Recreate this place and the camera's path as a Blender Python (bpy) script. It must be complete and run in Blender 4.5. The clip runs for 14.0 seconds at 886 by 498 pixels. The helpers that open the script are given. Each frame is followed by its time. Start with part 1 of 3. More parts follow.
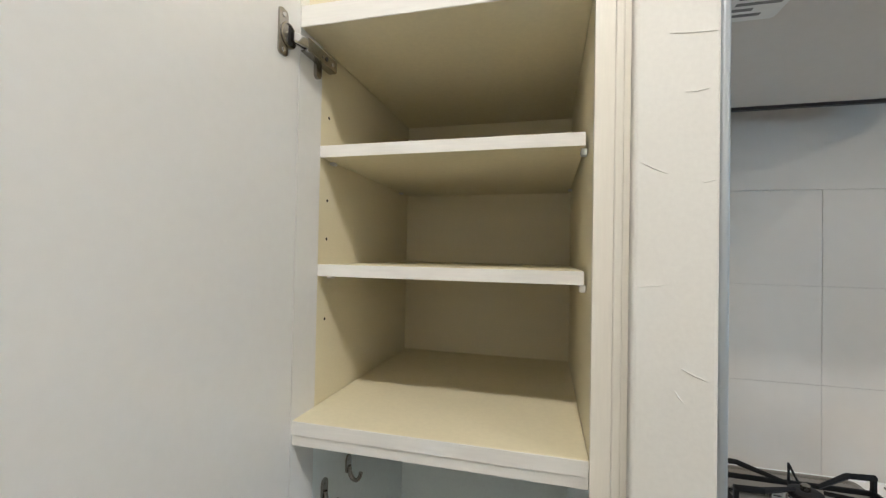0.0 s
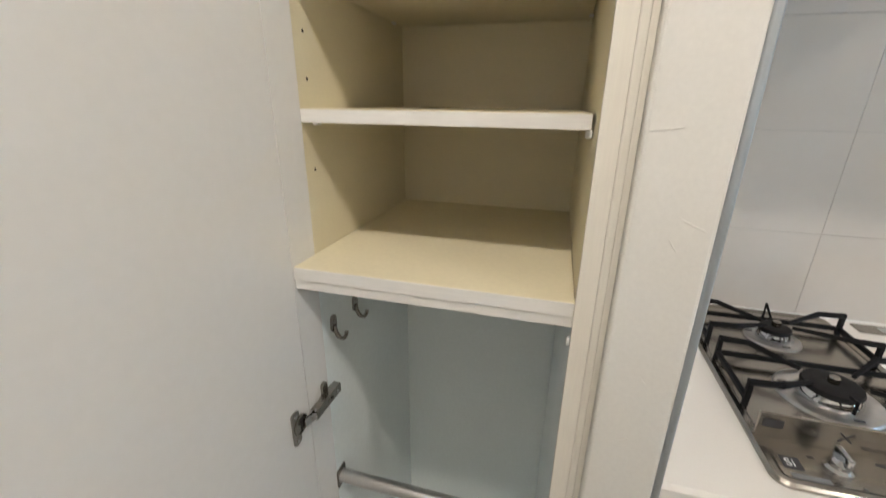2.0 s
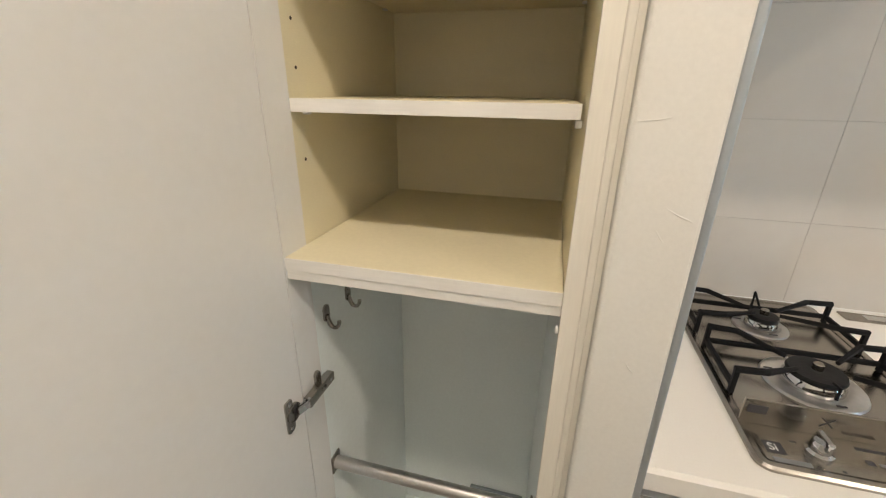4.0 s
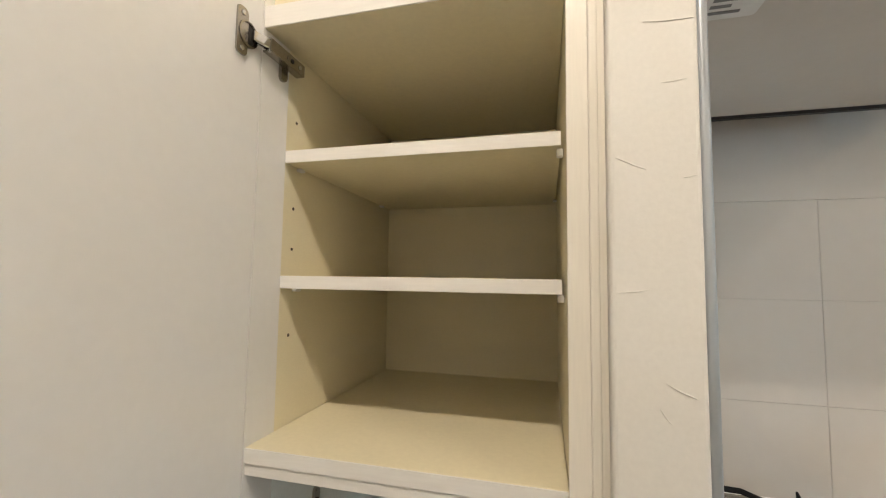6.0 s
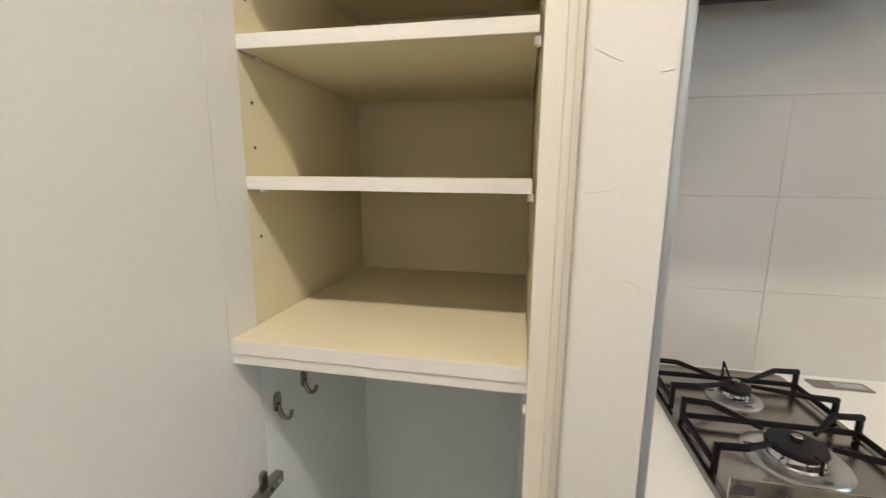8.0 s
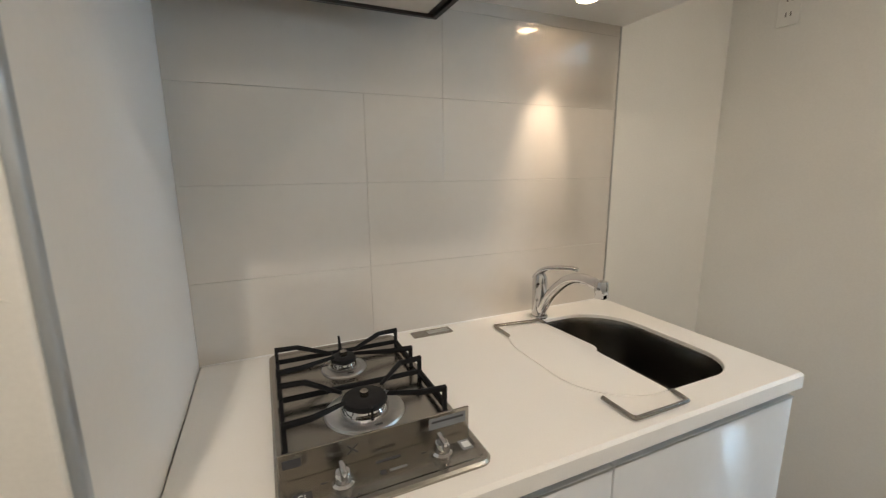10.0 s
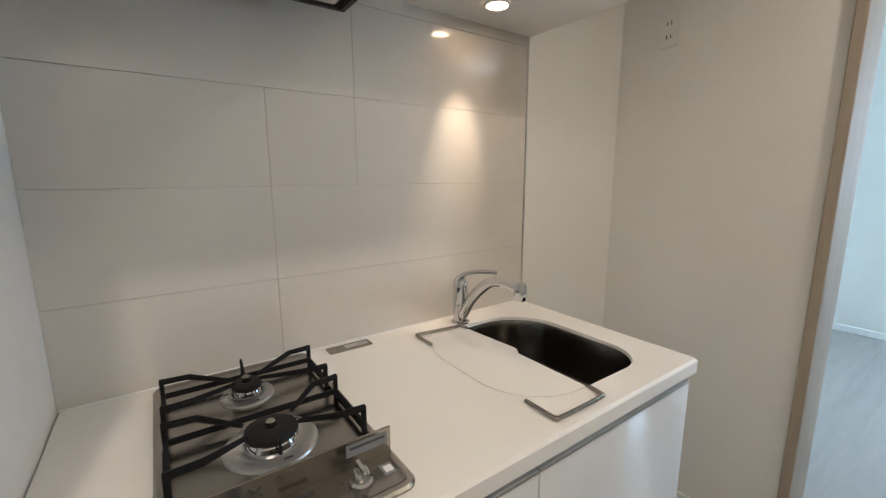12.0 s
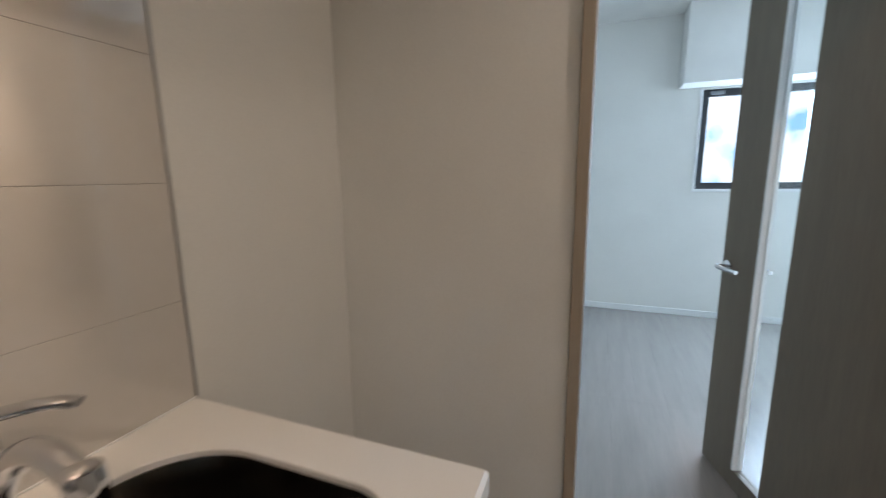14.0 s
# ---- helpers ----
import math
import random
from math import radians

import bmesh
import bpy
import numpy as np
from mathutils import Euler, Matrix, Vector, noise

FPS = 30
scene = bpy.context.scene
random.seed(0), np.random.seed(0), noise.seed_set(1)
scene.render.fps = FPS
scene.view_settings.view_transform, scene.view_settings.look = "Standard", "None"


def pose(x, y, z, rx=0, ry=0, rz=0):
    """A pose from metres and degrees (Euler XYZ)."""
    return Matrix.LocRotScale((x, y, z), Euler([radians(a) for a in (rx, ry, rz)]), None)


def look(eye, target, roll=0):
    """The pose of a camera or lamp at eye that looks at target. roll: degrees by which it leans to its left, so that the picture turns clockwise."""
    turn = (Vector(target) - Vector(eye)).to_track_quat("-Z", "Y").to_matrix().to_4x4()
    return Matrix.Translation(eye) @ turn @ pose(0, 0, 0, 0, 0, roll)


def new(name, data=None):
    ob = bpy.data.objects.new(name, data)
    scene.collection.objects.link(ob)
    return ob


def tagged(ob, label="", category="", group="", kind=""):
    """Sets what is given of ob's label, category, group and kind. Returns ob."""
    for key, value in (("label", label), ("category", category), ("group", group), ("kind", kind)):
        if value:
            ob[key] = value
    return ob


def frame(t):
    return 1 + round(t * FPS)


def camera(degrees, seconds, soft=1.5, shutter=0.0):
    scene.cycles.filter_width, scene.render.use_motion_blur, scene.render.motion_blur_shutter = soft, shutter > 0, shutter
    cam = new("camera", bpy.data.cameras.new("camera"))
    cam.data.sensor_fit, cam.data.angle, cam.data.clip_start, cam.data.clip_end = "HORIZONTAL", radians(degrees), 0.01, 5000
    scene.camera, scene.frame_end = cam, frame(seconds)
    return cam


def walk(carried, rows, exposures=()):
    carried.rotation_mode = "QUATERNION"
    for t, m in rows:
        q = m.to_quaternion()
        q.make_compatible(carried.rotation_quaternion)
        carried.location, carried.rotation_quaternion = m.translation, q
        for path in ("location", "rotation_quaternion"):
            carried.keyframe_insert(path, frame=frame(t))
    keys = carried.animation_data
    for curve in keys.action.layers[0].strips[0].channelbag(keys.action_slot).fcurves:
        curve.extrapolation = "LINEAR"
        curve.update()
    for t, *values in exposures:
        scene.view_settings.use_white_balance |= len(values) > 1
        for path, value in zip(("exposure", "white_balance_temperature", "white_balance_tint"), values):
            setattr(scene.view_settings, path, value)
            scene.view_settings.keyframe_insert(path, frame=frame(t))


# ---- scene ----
cam = camera(94.9, 14.0, soft=1.2, shutter=0.4)
PATH = [
    (0, (0.066, 0.0, 1.328), (-0.43, 1.937, 1.359), 1.1),
    (0.5, (0.09, -0.004, 1.327), (-0.446, 1.922, 1.269), 1.1),
    (1, (0.085, 0.001, 1.327), (-0.452, 1.917, 1.124), 0.9),
    (1.5, (0.075, 0.018, 1.323), (-0.447, 1.902, 0.902), 0.8),
    (2, (0.078, 0.032, 1.321), (-0.419, 1.847, 0.644), 0.7),
    (2.2, (0.076, 0.041, 1.317), (-0.404, 1.819, 0.538), 0.7),
    (4.3, (0.087, 0.032, 1.324), (-0.385, 1.846, 0.626), 0.8),
    (4.5, (0.088, 0.036, 1.322), (-0.393, 1.886, 0.734), 0.8),
    (5, (0.096, 0.036, 1.324), (-0.405, 1.947, 1.008), 0.8),
    (5.5, (0.095, 0.042, 1.317), (-0.407, 1.977, 1.257), 0.8),
    (6, (0.095, 0.048, 1.31), (-0.4, 1.98, 1.455), 0.8),
    (6.5, (0.096, 0.05, 1.309), (-0.399, 1.985, 1.425), 0.8),
    (7, (0.092, 0.047, 1.312), (-0.395, 1.985, 1.237), 0.7),
    (7.5, (0.094, 0.044, 1.314), (-0.357, 1.978, 1.076), 0.6),
    (8, (0.102, 0.048, 1.313), (-0.274, 1.98, 0.961), 0.5),
    (8.5, (0.173, 0.046, 1.31), (0.042, 2.006, 0.933), 0.5),
    (9, (0.298, 0.030, 1.314), (0.577, 1.968, 0.941), -0.2),
    (9.2, (0.335, 0.036, 1.312), (0.768, 1.947, 0.937), -0.3),
    (11.5, (0.449, 0.061, 1.299), (1.458, 1.75, 0.94), -0.4),
    (12, (0.444, 0.086, 1.294), (1.575, 1.698, 0.945), -0.2),
    (12.5, (0.498, 0.161, 1.286), (1.775, 1.66, 0.937), -0.3),
    (13, (0.665, 0.269, 1.3), (2.148, 1.565, 0.953), 0.0),
    (13.5, (0.818, 0.327, 1.289), (2.485, 1.373, 0.933), -0.4),
    (14, (0.977, 0.363, 1.28), (2.815, 1.069, 0.928), -0.8),
]
EXPOSURES = [(0.0, 0.2, 5700, 10), (0.6, 0.22, 5750, 11), (1.1, 0.24, 6000, 14), (2.2, 0.27, 5950, 13), (4.5, 0.32, 6550, 14), (6.5, 0.15, 6450, 13), (7.2, 0.26, 6230, 12), (8.0, 0.34, 6200, 12), (8.6, 0.30, 6450, 13), (9.2, -0.02, 6500, 13), (11.5, -0.02, 6300, 14), (12.5, -0.22, 6250, 14), (14.0, -0.70, 6600, 20)]
walk(cam, [(t, look(eye, target, roll)) for t, eye, target, roll in PATH], EXPOSURES)

# ---- world and light ----
world = bpy.data.worlds.new("sky")
scene.world = world
world.use_nodes = True
wn = world.node_tree
sky = wn.nodes.new("ShaderNodeTexSky")
sky.sky_type, sky.sun_disc, sky.sun_elevation, sky.sun_rotation = "NISHITA", False, radians(22), radians(100.4)
wn.links.new(sky.outputs[0], wn.nodes["Background"].inputs[0])
wn.nodes["Background"].inputs[1].default_value = 0.12


def lamp(name, kind, place, target, power, colour, size=0.05, size_y=None, spot=None, blend=0.5, label=""):
    d = bpy.data.lights.new(name, kind)
    d.energy, d.color = power, colour
    if kind == "AREA":
        d.size = size
        if size_y:
            d.shape, d.size_y = "RECTANGLE", size_y
    else:
        d.shadow_soft_size = size
    if kind == "SPOT":
        d.spot_size, d.spot_blend = radians(spot), blend
    ob = new(name, d)
    ob.matrix_world = look(place, target)
    return ob


WARM = (1.0, 0.87, 0.70)
DAY = (0.52, 0.78, 1.0)
lamp("hall_light_a", "SPOT", (0.12, -0.22, 2.375), (0.12, -0.21, 0), 38, WARM, 0.035, spot=165, blend=0.6)
lamp("hall_light_b", "SPOT", (1.62, -0.32, 2.375), (1.62, -0.31, 0), 26, WARM, 0.035, spot=165, blend=0.6)
SINK_WARM = (1.0, 0.78, 0.55)
lamp("sink_light", "SPOT", (1.24, 0.965, 1.738), (1.22, 0.80, 0.85), 3.2, SINK_WARM, 0.02, spot=116, blend=0.9)
lamp("sink_light_beam", "SPOT", (1.24, 0.965, 1.738), (1.20, 1.105, 1.29), 15.0, SINK_WARM, 0.012, spot=37, blend=1.0)
lamp("window_light", "AREA", (5.10, -1.66, 1.55), (2.1, -0.2, 0.7), 180, DAY, 0.98, 0.72)
sun = new("sun", bpy.data.lights.new("sun", "SUN"))
sun.data.energy, sun.data.angle, sun.data.color = 5.0, radians(0.53), (0.92, 0.97, 1.0)
sun.matrix_world = look((3.42, -0.63, 1.40), (0, 0, 0))


# ---- materials ----
def material(name, colour, rough=0.5, metal=0.0, grain=0.04, scale=60.0, bump=0.0, blotch=0.05, blotch_scale=3.0, stretch=(1, 1, 1), per_piece=0.0, emit=0.0, spec=0.5, coat=0.0, coat_rough=0.08, rvar=0.03):
    m = bpy.data.materials.new(name)
    m.use_nodes = True
    t = m.node_tree
    b = t.nodes["Principled BSDF"]
    b.inputs["Roughness"].default_value, b.inputs["Metallic"].default_value = rough, metal
    b.inputs["Specular IOR Level"].default_value = spec
    b.inputs["Coat Weight"].default_value = coat
    b.inputs["Coat Roughness"].default_value = coat_rough
    co = t.nodes.new("ShaderNodeTexCoord")
    mp = t.nodes.new("ShaderNodeMapping")
    mp.inputs["Scale"].default_value = stretch
    t.links.new(co.outputs["Object"], mp.inputs[0])

    def noisy(s, detail):
        n = t.nodes.new("ShaderNodeTexNoise")
        n.inputs["Scale"].default_value, n.inputs["Detail"].default_value = s, detail
        t.links.new(mp.outputs[0], n.inputs["Vector"])
        return n

    fine, broad = noisy(scale, 5), noisy(blotch_scale, 3)
    value = None
    for n, amount in ((fine, grain), (broad, blotch)):
        r = t.nodes.new("ShaderNodeMapRange")
        r.inputs["From Min"].default_value, r.inputs["From Max"].default_value = 0.3, 0.7
        r.inputs["To Min"].default_value, r.inputs["To Max"].default_value = 1 - amount, 1 + amount
        t.links.new(n.outputs["Fac"], r.inputs["Value"])
        if value:
            p = t.nodes.new("ShaderNodeMath")
            p.operation = "MULTIPLY"
            t.links.new(value, p.inputs[0])
            t.links.new(r.outputs[0], p.inputs[1])
            value = p.outputs[0]
        else:
            value = r.outputs[0]
    if per_piece:
        info = t.nodes.new("ShaderNodeObjectInfo")
        r = t.nodes.new("ShaderNodeMapRange")
        r.inputs["To Min"].default_value, r.inputs["To Max"].default_value = 1 - per_piece, 1 + per_piece
        t.links.new(info.outputs["Random"], r.inputs["Value"])
        p = t.nodes.new("ShaderNodeMath")
        p.operation = "MULTIPLY"
        t.links.new(value, p.inputs[0])
        t.links.new(r.outputs[0], p.inputs[1])
        value = p.outputs[0]
    mul = t.nodes.new("ShaderNodeMix")
    mul.data_type, mul.blend_type = "RGBA", "MULTIPLY"
    mul.inputs[0].default_value = 1.0
    mul.inputs[6].default_value = (*colour, 1)
    t.links.new(value, mul.inputs[7])
    t.links.new(mul.outputs[2], b.inputs["Base Color"])
    rr = t.nodes.new("ShaderNodeMapRange")
    rr.inputs["To Min"].default_value, rr.inputs["To Max"].default_value = max(0.0, rough - rvar), min(1.0, rough + rvar)
    t.links.new(broad.outputs["Fac"], rr.inputs["Value"])
    t.links.new(rr.outputs[0], b.inputs["Roughness"])
    if bump:
        bp = t.nodes.new("ShaderNodeBump")
        bp.inputs["Strength"].default_value, bp.inputs["Distance"].default_value = bump, 0.002
        t.links.new(fine.outputs["Fac"], bp.inputs["Height"])
        t.links.new(bp.outputs[0], b.inputs["Normal"])
    if emit:
        b.inputs["Emission Color"].default_value = (*colour, 1)
        b.inputs["Emission Strength"].default_value = emit
    return m


WALLPAPER = material("wallpaper", (0.76, 0.75, 0.71), 0.75, grain=0.02, scale=180, bump=0.08, blotch=0.025)
NICHE_PANEL = material("white_panel", (0.80, 0.79, 0.77), 0.35, grain=0.01, scale=90, bump=0.03, blotch=0.02)
CEILING = material("ceiling_paper", (0.80, 0.79, 0.76), 0.85, grain=0.02, scale=150, bump=0.2)
CARCASS = material("cream_board", (0.76, 0.70, 0.51), 0.5, grain=0.025, scale=140, bump=0.06, blotch=0.02, stretch=(1, 1, 6))
SHELF_EDGE = material("shelf_edge_band", (0.80, 0.79, 0.755), 0.45, grain=0.03, scale=120, blotch=0.02, stretch=(0.2, 1, 2))
# white lining; cool daylight from low down is put into its blue-tinted, raised colour
DAYLIT_LINING = material("daylit_lining", (0.81, 0.87, 0.87), 0.5, grain=0.02, scale=120, bump=0.04, blotch=0.03)
CASING = material("cream_casing", (0.78, 0.75, 0.67), 0.4, grain=0.025, scale=90, blotch=0.02, stretch=(4, 4, 0.3), bump=0.05)
DOOR_WHITE = material("white_door_face", (0.79, 0.785, 0.77), 0.22, grain=0.012, scale=70, blotch=0.015, bump=0.02)
TILE = material("glazed_tile", (0.60, 0.565, 0.515), 0.26, coat=1.0, coat_rough=0.035, stretch=(1, 1, 1), grain=0.012, scale=30, blotch=0.03, blotch_scale=2, bump=0.05, per_piece=0.012)
GROUT = material("grout", (0.70, 0.67, 0.62), 0.6, grain=0.06, scale=200, bump=0.3)
COUNTER = material("acrylic_worktop", (0.85, 0.83, 0.79), 0.33, rvar=0.01, grain=0.012, scale=300, blotch=0.015)
FRONT_WHITE = material("gloss_white_front", (0.80, 0.81, 0.81), 0.05, rvar=0.01, grain=0.01, scale=60, blotch=0.012)
CHANNEL = material("grip_channel", (0.24, 0.27, 0.29), 0.35, 0.7, grain=0.03, scale=80)
STEEL = material("brushed_steel", (0.35, 0.33, 0.30), 0.22, 1.0, grain=0.06, scale=70, blotch=0.04, stretch=(1, 14, 1))
SINK_STEEL = material("sink_steel", (0.30, 0.28, 0.25), 0.20, 1.0, grain=0.08, scale=120, blotch=0.08, bump=0.1)
CHROME = material("chrome", (0.60, 0.60, 0.61), 0.06, 1.0, grain=0.02, scale=40)
RING = material("satin_chrome", (0.60, 0.59, 0.58), 0.30, 1.0, grain=0.04, scale=120)
NICKEL = material("nickel_hinge", (0.36, 0.34, 0.31), 0.26, 1.0, grain=0.06, scale=150, bump=0.05)
ALU = material("aluminium_trim", (0.50, 0.50, 0.49), 0.4, 0.85, grain=0.04, scale=90, stretch=(1, 1, 0.1))
# metal edge; the blue in its base colour imitates reflected daylight
EDGE_DAYLIT = material("grey_panel_edge", (0.46, 0.50, 0.54), 0.32, 0.7, grain=0.04, scale=90, stretch=(1, 1, 0.2))
ENAMEL = material("black_enamel", (0.008, 0.008, 0.009), 0.6, spec=0.15, grain=0.2, scale=160, bump=0.2)
BURNER = material("burner_cap", (0.012, 0.012, 0.013), 0.55, spec=0.2, grain=0.2, scale=180, bump=0.2)
BLACK = material("black_gap", (0.015, 0.013, 0.012), 0.45, grain=0.1, scale=60)
HOOD = material("hood_panel", (0.62, 0.60, 0.57), 0.38, grain=0.015, scale=60, blotch=0.02)
INK = material("dark_print", (0.05, 0.05, 0.055), 0.6, grain=0.05)
PALE_INK = material("grey_print", (0.20, 0.21, 0.22), 0.6, grain=0.05)
STICKER = material("paper_sticker", (0.78, 0.80, 0.80), 0.5, grain=0.03)
PLASTIC = material("white_plastic", (0.82, 0.82, 0.80), 0.35, grain=0.01)
# near-black colour for the shade inside pin holes and outlet slots
HOLE = material("hole_shade", (0.05, 0.04, 0.03), 0.9)
JAMB = material("taupe_jamb", (0.36, 0.30, 0.235), 0.7, grain=0.06, scale=40, stretch=(5, 5, 0.25), bump=0.06)
DOOR_TAUPE = material("taupe_door", (0.16, 0.126, 0.092), 0.6, spec=0.3, grain=0.08, scale=30, stretch=(6, 6, 0.3), blotch=0.06, bump=0.08)
FLOOR = material("grey_wood_floor", (0.25, 0.225, 0.205), 0.22, spec=0.8, coat=0.4, grain=0.035, scale=16, stretch=(0.6, 7, 1), rvar=0.008, blotch=0.06, bump=0.0, per_piece=0.02)
HALL_FLOOR = material("pale_wood_floor", (0.30, 0.27, 0.235), 0.4, grain=0.08, scale=16, stretch=(0.6, 7, 1), blotch=0.08, bump=0.05, per_piece=0.05)
SKIRT = material("white_skirting", (0.80, 0.80, 0.79), 0.4, grain=0.01)
WINDOW_BLACK = material("black_sash", (0.012, 0.013, 0.016), 0.35, grain=0.1)
LAMP_GLASS = material("lit_lens", (1.0, 0.82, 0.62), 0.3, emit=25.0)


def glass(name, rough=0.0, tint=(1, 1, 1)):
    m = bpy.data.materials.new(name)
    m.use_nodes = True
    b = m.node_tree.nodes["Principled BSDF"]
    b.inputs["Base Color"].default_value = (*tint, 1)
    b.inputs["Transmission Weight"].default_value, b.inputs["Roughness"].default_value, b.inputs["IOR"].default_value = 1.0, rough, 1.45
    return m


CLEAR = glass("clear_glass", 0.0, (0.96, 0.99, 0.99))
OBSCURE = glass("obscured_glass", 0.12, (0.97, 0.99, 1.0))


def outside():
    m = bpy.data.materials.new("outdoor_distance")
    m.use_nodes = True
    t = m.node_tree
    t.nodes.remove(t.nodes["Principled BSDF"])
    e = t.nodes.new("ShaderNodeEmission")
    n = t.nodes.new("ShaderNodeTexNoise")
    n.inputs["Scale"].default_value, n.inputs["Detail"].default_value = 2.6, 8
    ramp = t.nodes.new("ShaderNodeValToRGB")
    ramp.color_ramp.elements[0].position, ramp.color_ramp.elements[0].color = 0.34, (0.16, 0.38, 0.66, 1)
    ramp.color_ramp.elements[1].position, ramp.color_ramp.elements[1].color = 0.56, (0.80, 0.92, 1.0, 1)
    co = t.nodes.new("ShaderNodeTexCoord")
    t.links.new(co.outputs["Object"], n.inputs["Vector"])
    t.links.new(n.outputs["Fac"], ramp.inputs[0])
    t.links.new(ramp.outputs[0], e.inputs[0])
    e.inputs[1].default_value = 3.0
    t.links.new(e.outputs[0], t.nodes["Material Output"].inputs[0])
    return m


OUTSIDE = outside()


# ---- mesh helpers ----
def finish(name, bm, mat, parent=None, label="", smooth=False):
    me = bpy.data.meshes.new(name)
    bm.normal_update()
    bm.to_mesh(me)
    bm.free()
    if smooth:
        for p in me.polygons:
            p.use_smooth = True
        me.set_sharp_from_angle(angle=radians(40))
    for one in (mat if isinstance(mat, (list, tuple)) else (mat,)):
        me.materials.append(one)
    ob = new(name, me)
    if parent:
        ob.parent = parent
    if label:
        ob["label"] = label
    return ob


def part(name, bm, mat, parent, label="", smooth=False):
    return finish(name, bm, mat, parent, label, smooth)


def thing(name, label, category, group="", kind=""):
    return tagged(new(name), label, category, group, kind)


def add_box(bm, lo, hi, bevel=0.0, segments=2):
    made = bmesh.ops.create_cube(bm, size=1.0)["verts"]
    for v in made:
        v.co = Vector([lo[i] + (v.co[i] + 0.5) * (hi[i] - lo[i]) for i in range(3)])
    if bevel:
        edges = {e for v in made for e in v.link_edges}
        bmesh.ops.bevel(bm, geom=list(edges), offset=bevel, segments=segments, affect="EDGES", profile=0.5)
    return bm


def box(lo, hi, bevel=0.0, segments=2):
    return add_box(bmesh.new(), lo, hi, bevel, segments)


def add_lathe(bm, profile, centre, steps=32, axis="z"):
    """Turn (radius, height) pairs round an upright axis."""
    rings = []
    for r, h in profile:
        ring = []
        for k in range(steps):
            a = 2 * math.pi * k / steps
            p = (r * math.cos(a), r * math.sin(a), h)
            if axis == "x":
                p = (h, p[0], p[1])
            elif axis == "y":
                p = (p[0], h, p[1])
            ring.append(bm.verts.new(Vector(centre) + Vector(p)))
        rings.append(ring)
    for a, b in zip(rings, rings[1:]):
        for k in range(steps):
            bm.faces.new((a[k], a[(k + 1) % steps], b[(k + 1) % steps], b[k]))
    bm.faces.new(rings[0][::-1])
    bm.faces.new(rings[-1])
    bmesh.ops.recalc_face_normals(bm, faces=bm.faces)
    return bm


def add_tube(bm, points, radii, steps=12, flat=1.0):
    """A tube along points; radii one number or one each; flat squeezes it upright."""
    pts = [Vector(p) for p in points]
    if not isinstance(radii, (list, tuple)):
        radii = [radii] * len(pts)
    rings = []
    for i, p in enumerate(pts):
        d = (pts[min(i + 1, len(pts) - 1)] - pts[max(i - 1, 0)]).normalized()
        ref = Vector((0, 0, 1)) if abs(d.z) < 0.95 else Vector((1, 0, 0))
        side = d.cross(ref).normalized()
        up = side.cross(d)
        rings.append([bm.verts.new(p + (side * math.cos(2 * math.pi * k / steps) + up * flat * math.sin(2 * math.pi * k / steps)) * radii[i]) for k in range(steps)])
    for a, b in zip(rings, rings[1:]):
        for k in range(steps):
            bm.faces.new((a[k], a[(k + 1) % steps], b[(k + 1) % steps], b[k]))
    bm.faces.new(rings[0][::-1])
    bm.faces.new(rings[-1])
    bmesh.ops.recalc_face_normals(bm, faces=bm.faces)
    return bm


def smooth_path(points, n=8):
    """Catmull-Rom through the points."""
    p = [Vector(points[0])] + [Vector(q) for q in points] + [Vector(points[-1])]
    out = []
    for i in range(1, len(p) - 2):
        for k in range(n):
            t = k / n
            a, b, c, d = p[i - 1:i + 3]
            out.append(0.5 * (2 * b + (c - a) * t + (2 * a - 5 * b + 4 * c - d) * t * t + (3 * b - a - 3 * c + d) * t ** 3))
    return out + [p[-2]]


def round_rect(x0, y0, x1, y1, r, n=8):
    """Outline, counter-clockwise; r one radius or four (from the lower left round)."""
    rs = r if isinstance(r, (list, tuple)) else [r] * 4
    out = []
    for (cx, cy, start), q in zip(((x0, y0, 180), (x1, y0, 270), (x1, y1, 0), (x0, y1, 90)), rs):
        ox, oy = cx + (q if cx == x0 else -q), cy + (q if cy == y0 else -q)
        for k in range(n + 1):
            a = radians(start + 90 * k / n)
            out.append((ox + q * math.cos(a), oy + q * math.sin(a)))
    return out


def add_slab(bm, outline, z0, z1, bevel=0.0):
    low = [bm.verts.new((x, y, z0)) for x, y in outline]
    high = [bm.verts.new((x, y, z1)) for x, y in outline]
    n = len(outline)
    bm.faces.new(low[::-1])
    top = bm.faces.new(high)
    for k in range(n):
        bm.faces.new((low[k], low[(k + 1) % n], high[(k + 1) % n], high[k]))
    if bevel:
        bmesh.ops.bevel(bm, geom=list(top.edges), offset=bevel, segments=2, affect="EDGES", profile=0.5)
    return bm


def structure(name, bm, mat, label, category="wall"):
    return tagged(finish(name, bm, mat), label, category, kind="structure")


# ---- plan ----
FACE_Y, BACK_Y = 0.490, 1.105
PIL_X, NICHE_X, PIL_Y = 0.238, 0.246, 0.473
CAB_L, CAB_R, CAB_BACK = -0.270, 0.116, 0.950
END_X, ROOM_X, FAR_X = 2.035, 2.20, 5.08
TILE_R = 1.500
HALL_BACK, HALL_LEFT, HALL_H = -0.85, -1.30, 2.40
ROOM_H, ROOM_LO, ROOM_HI = 2.57, -2.3, 1.9
DOOR_A, DOOR_B, DOOR_H = -0.37, 0.389, 2.05

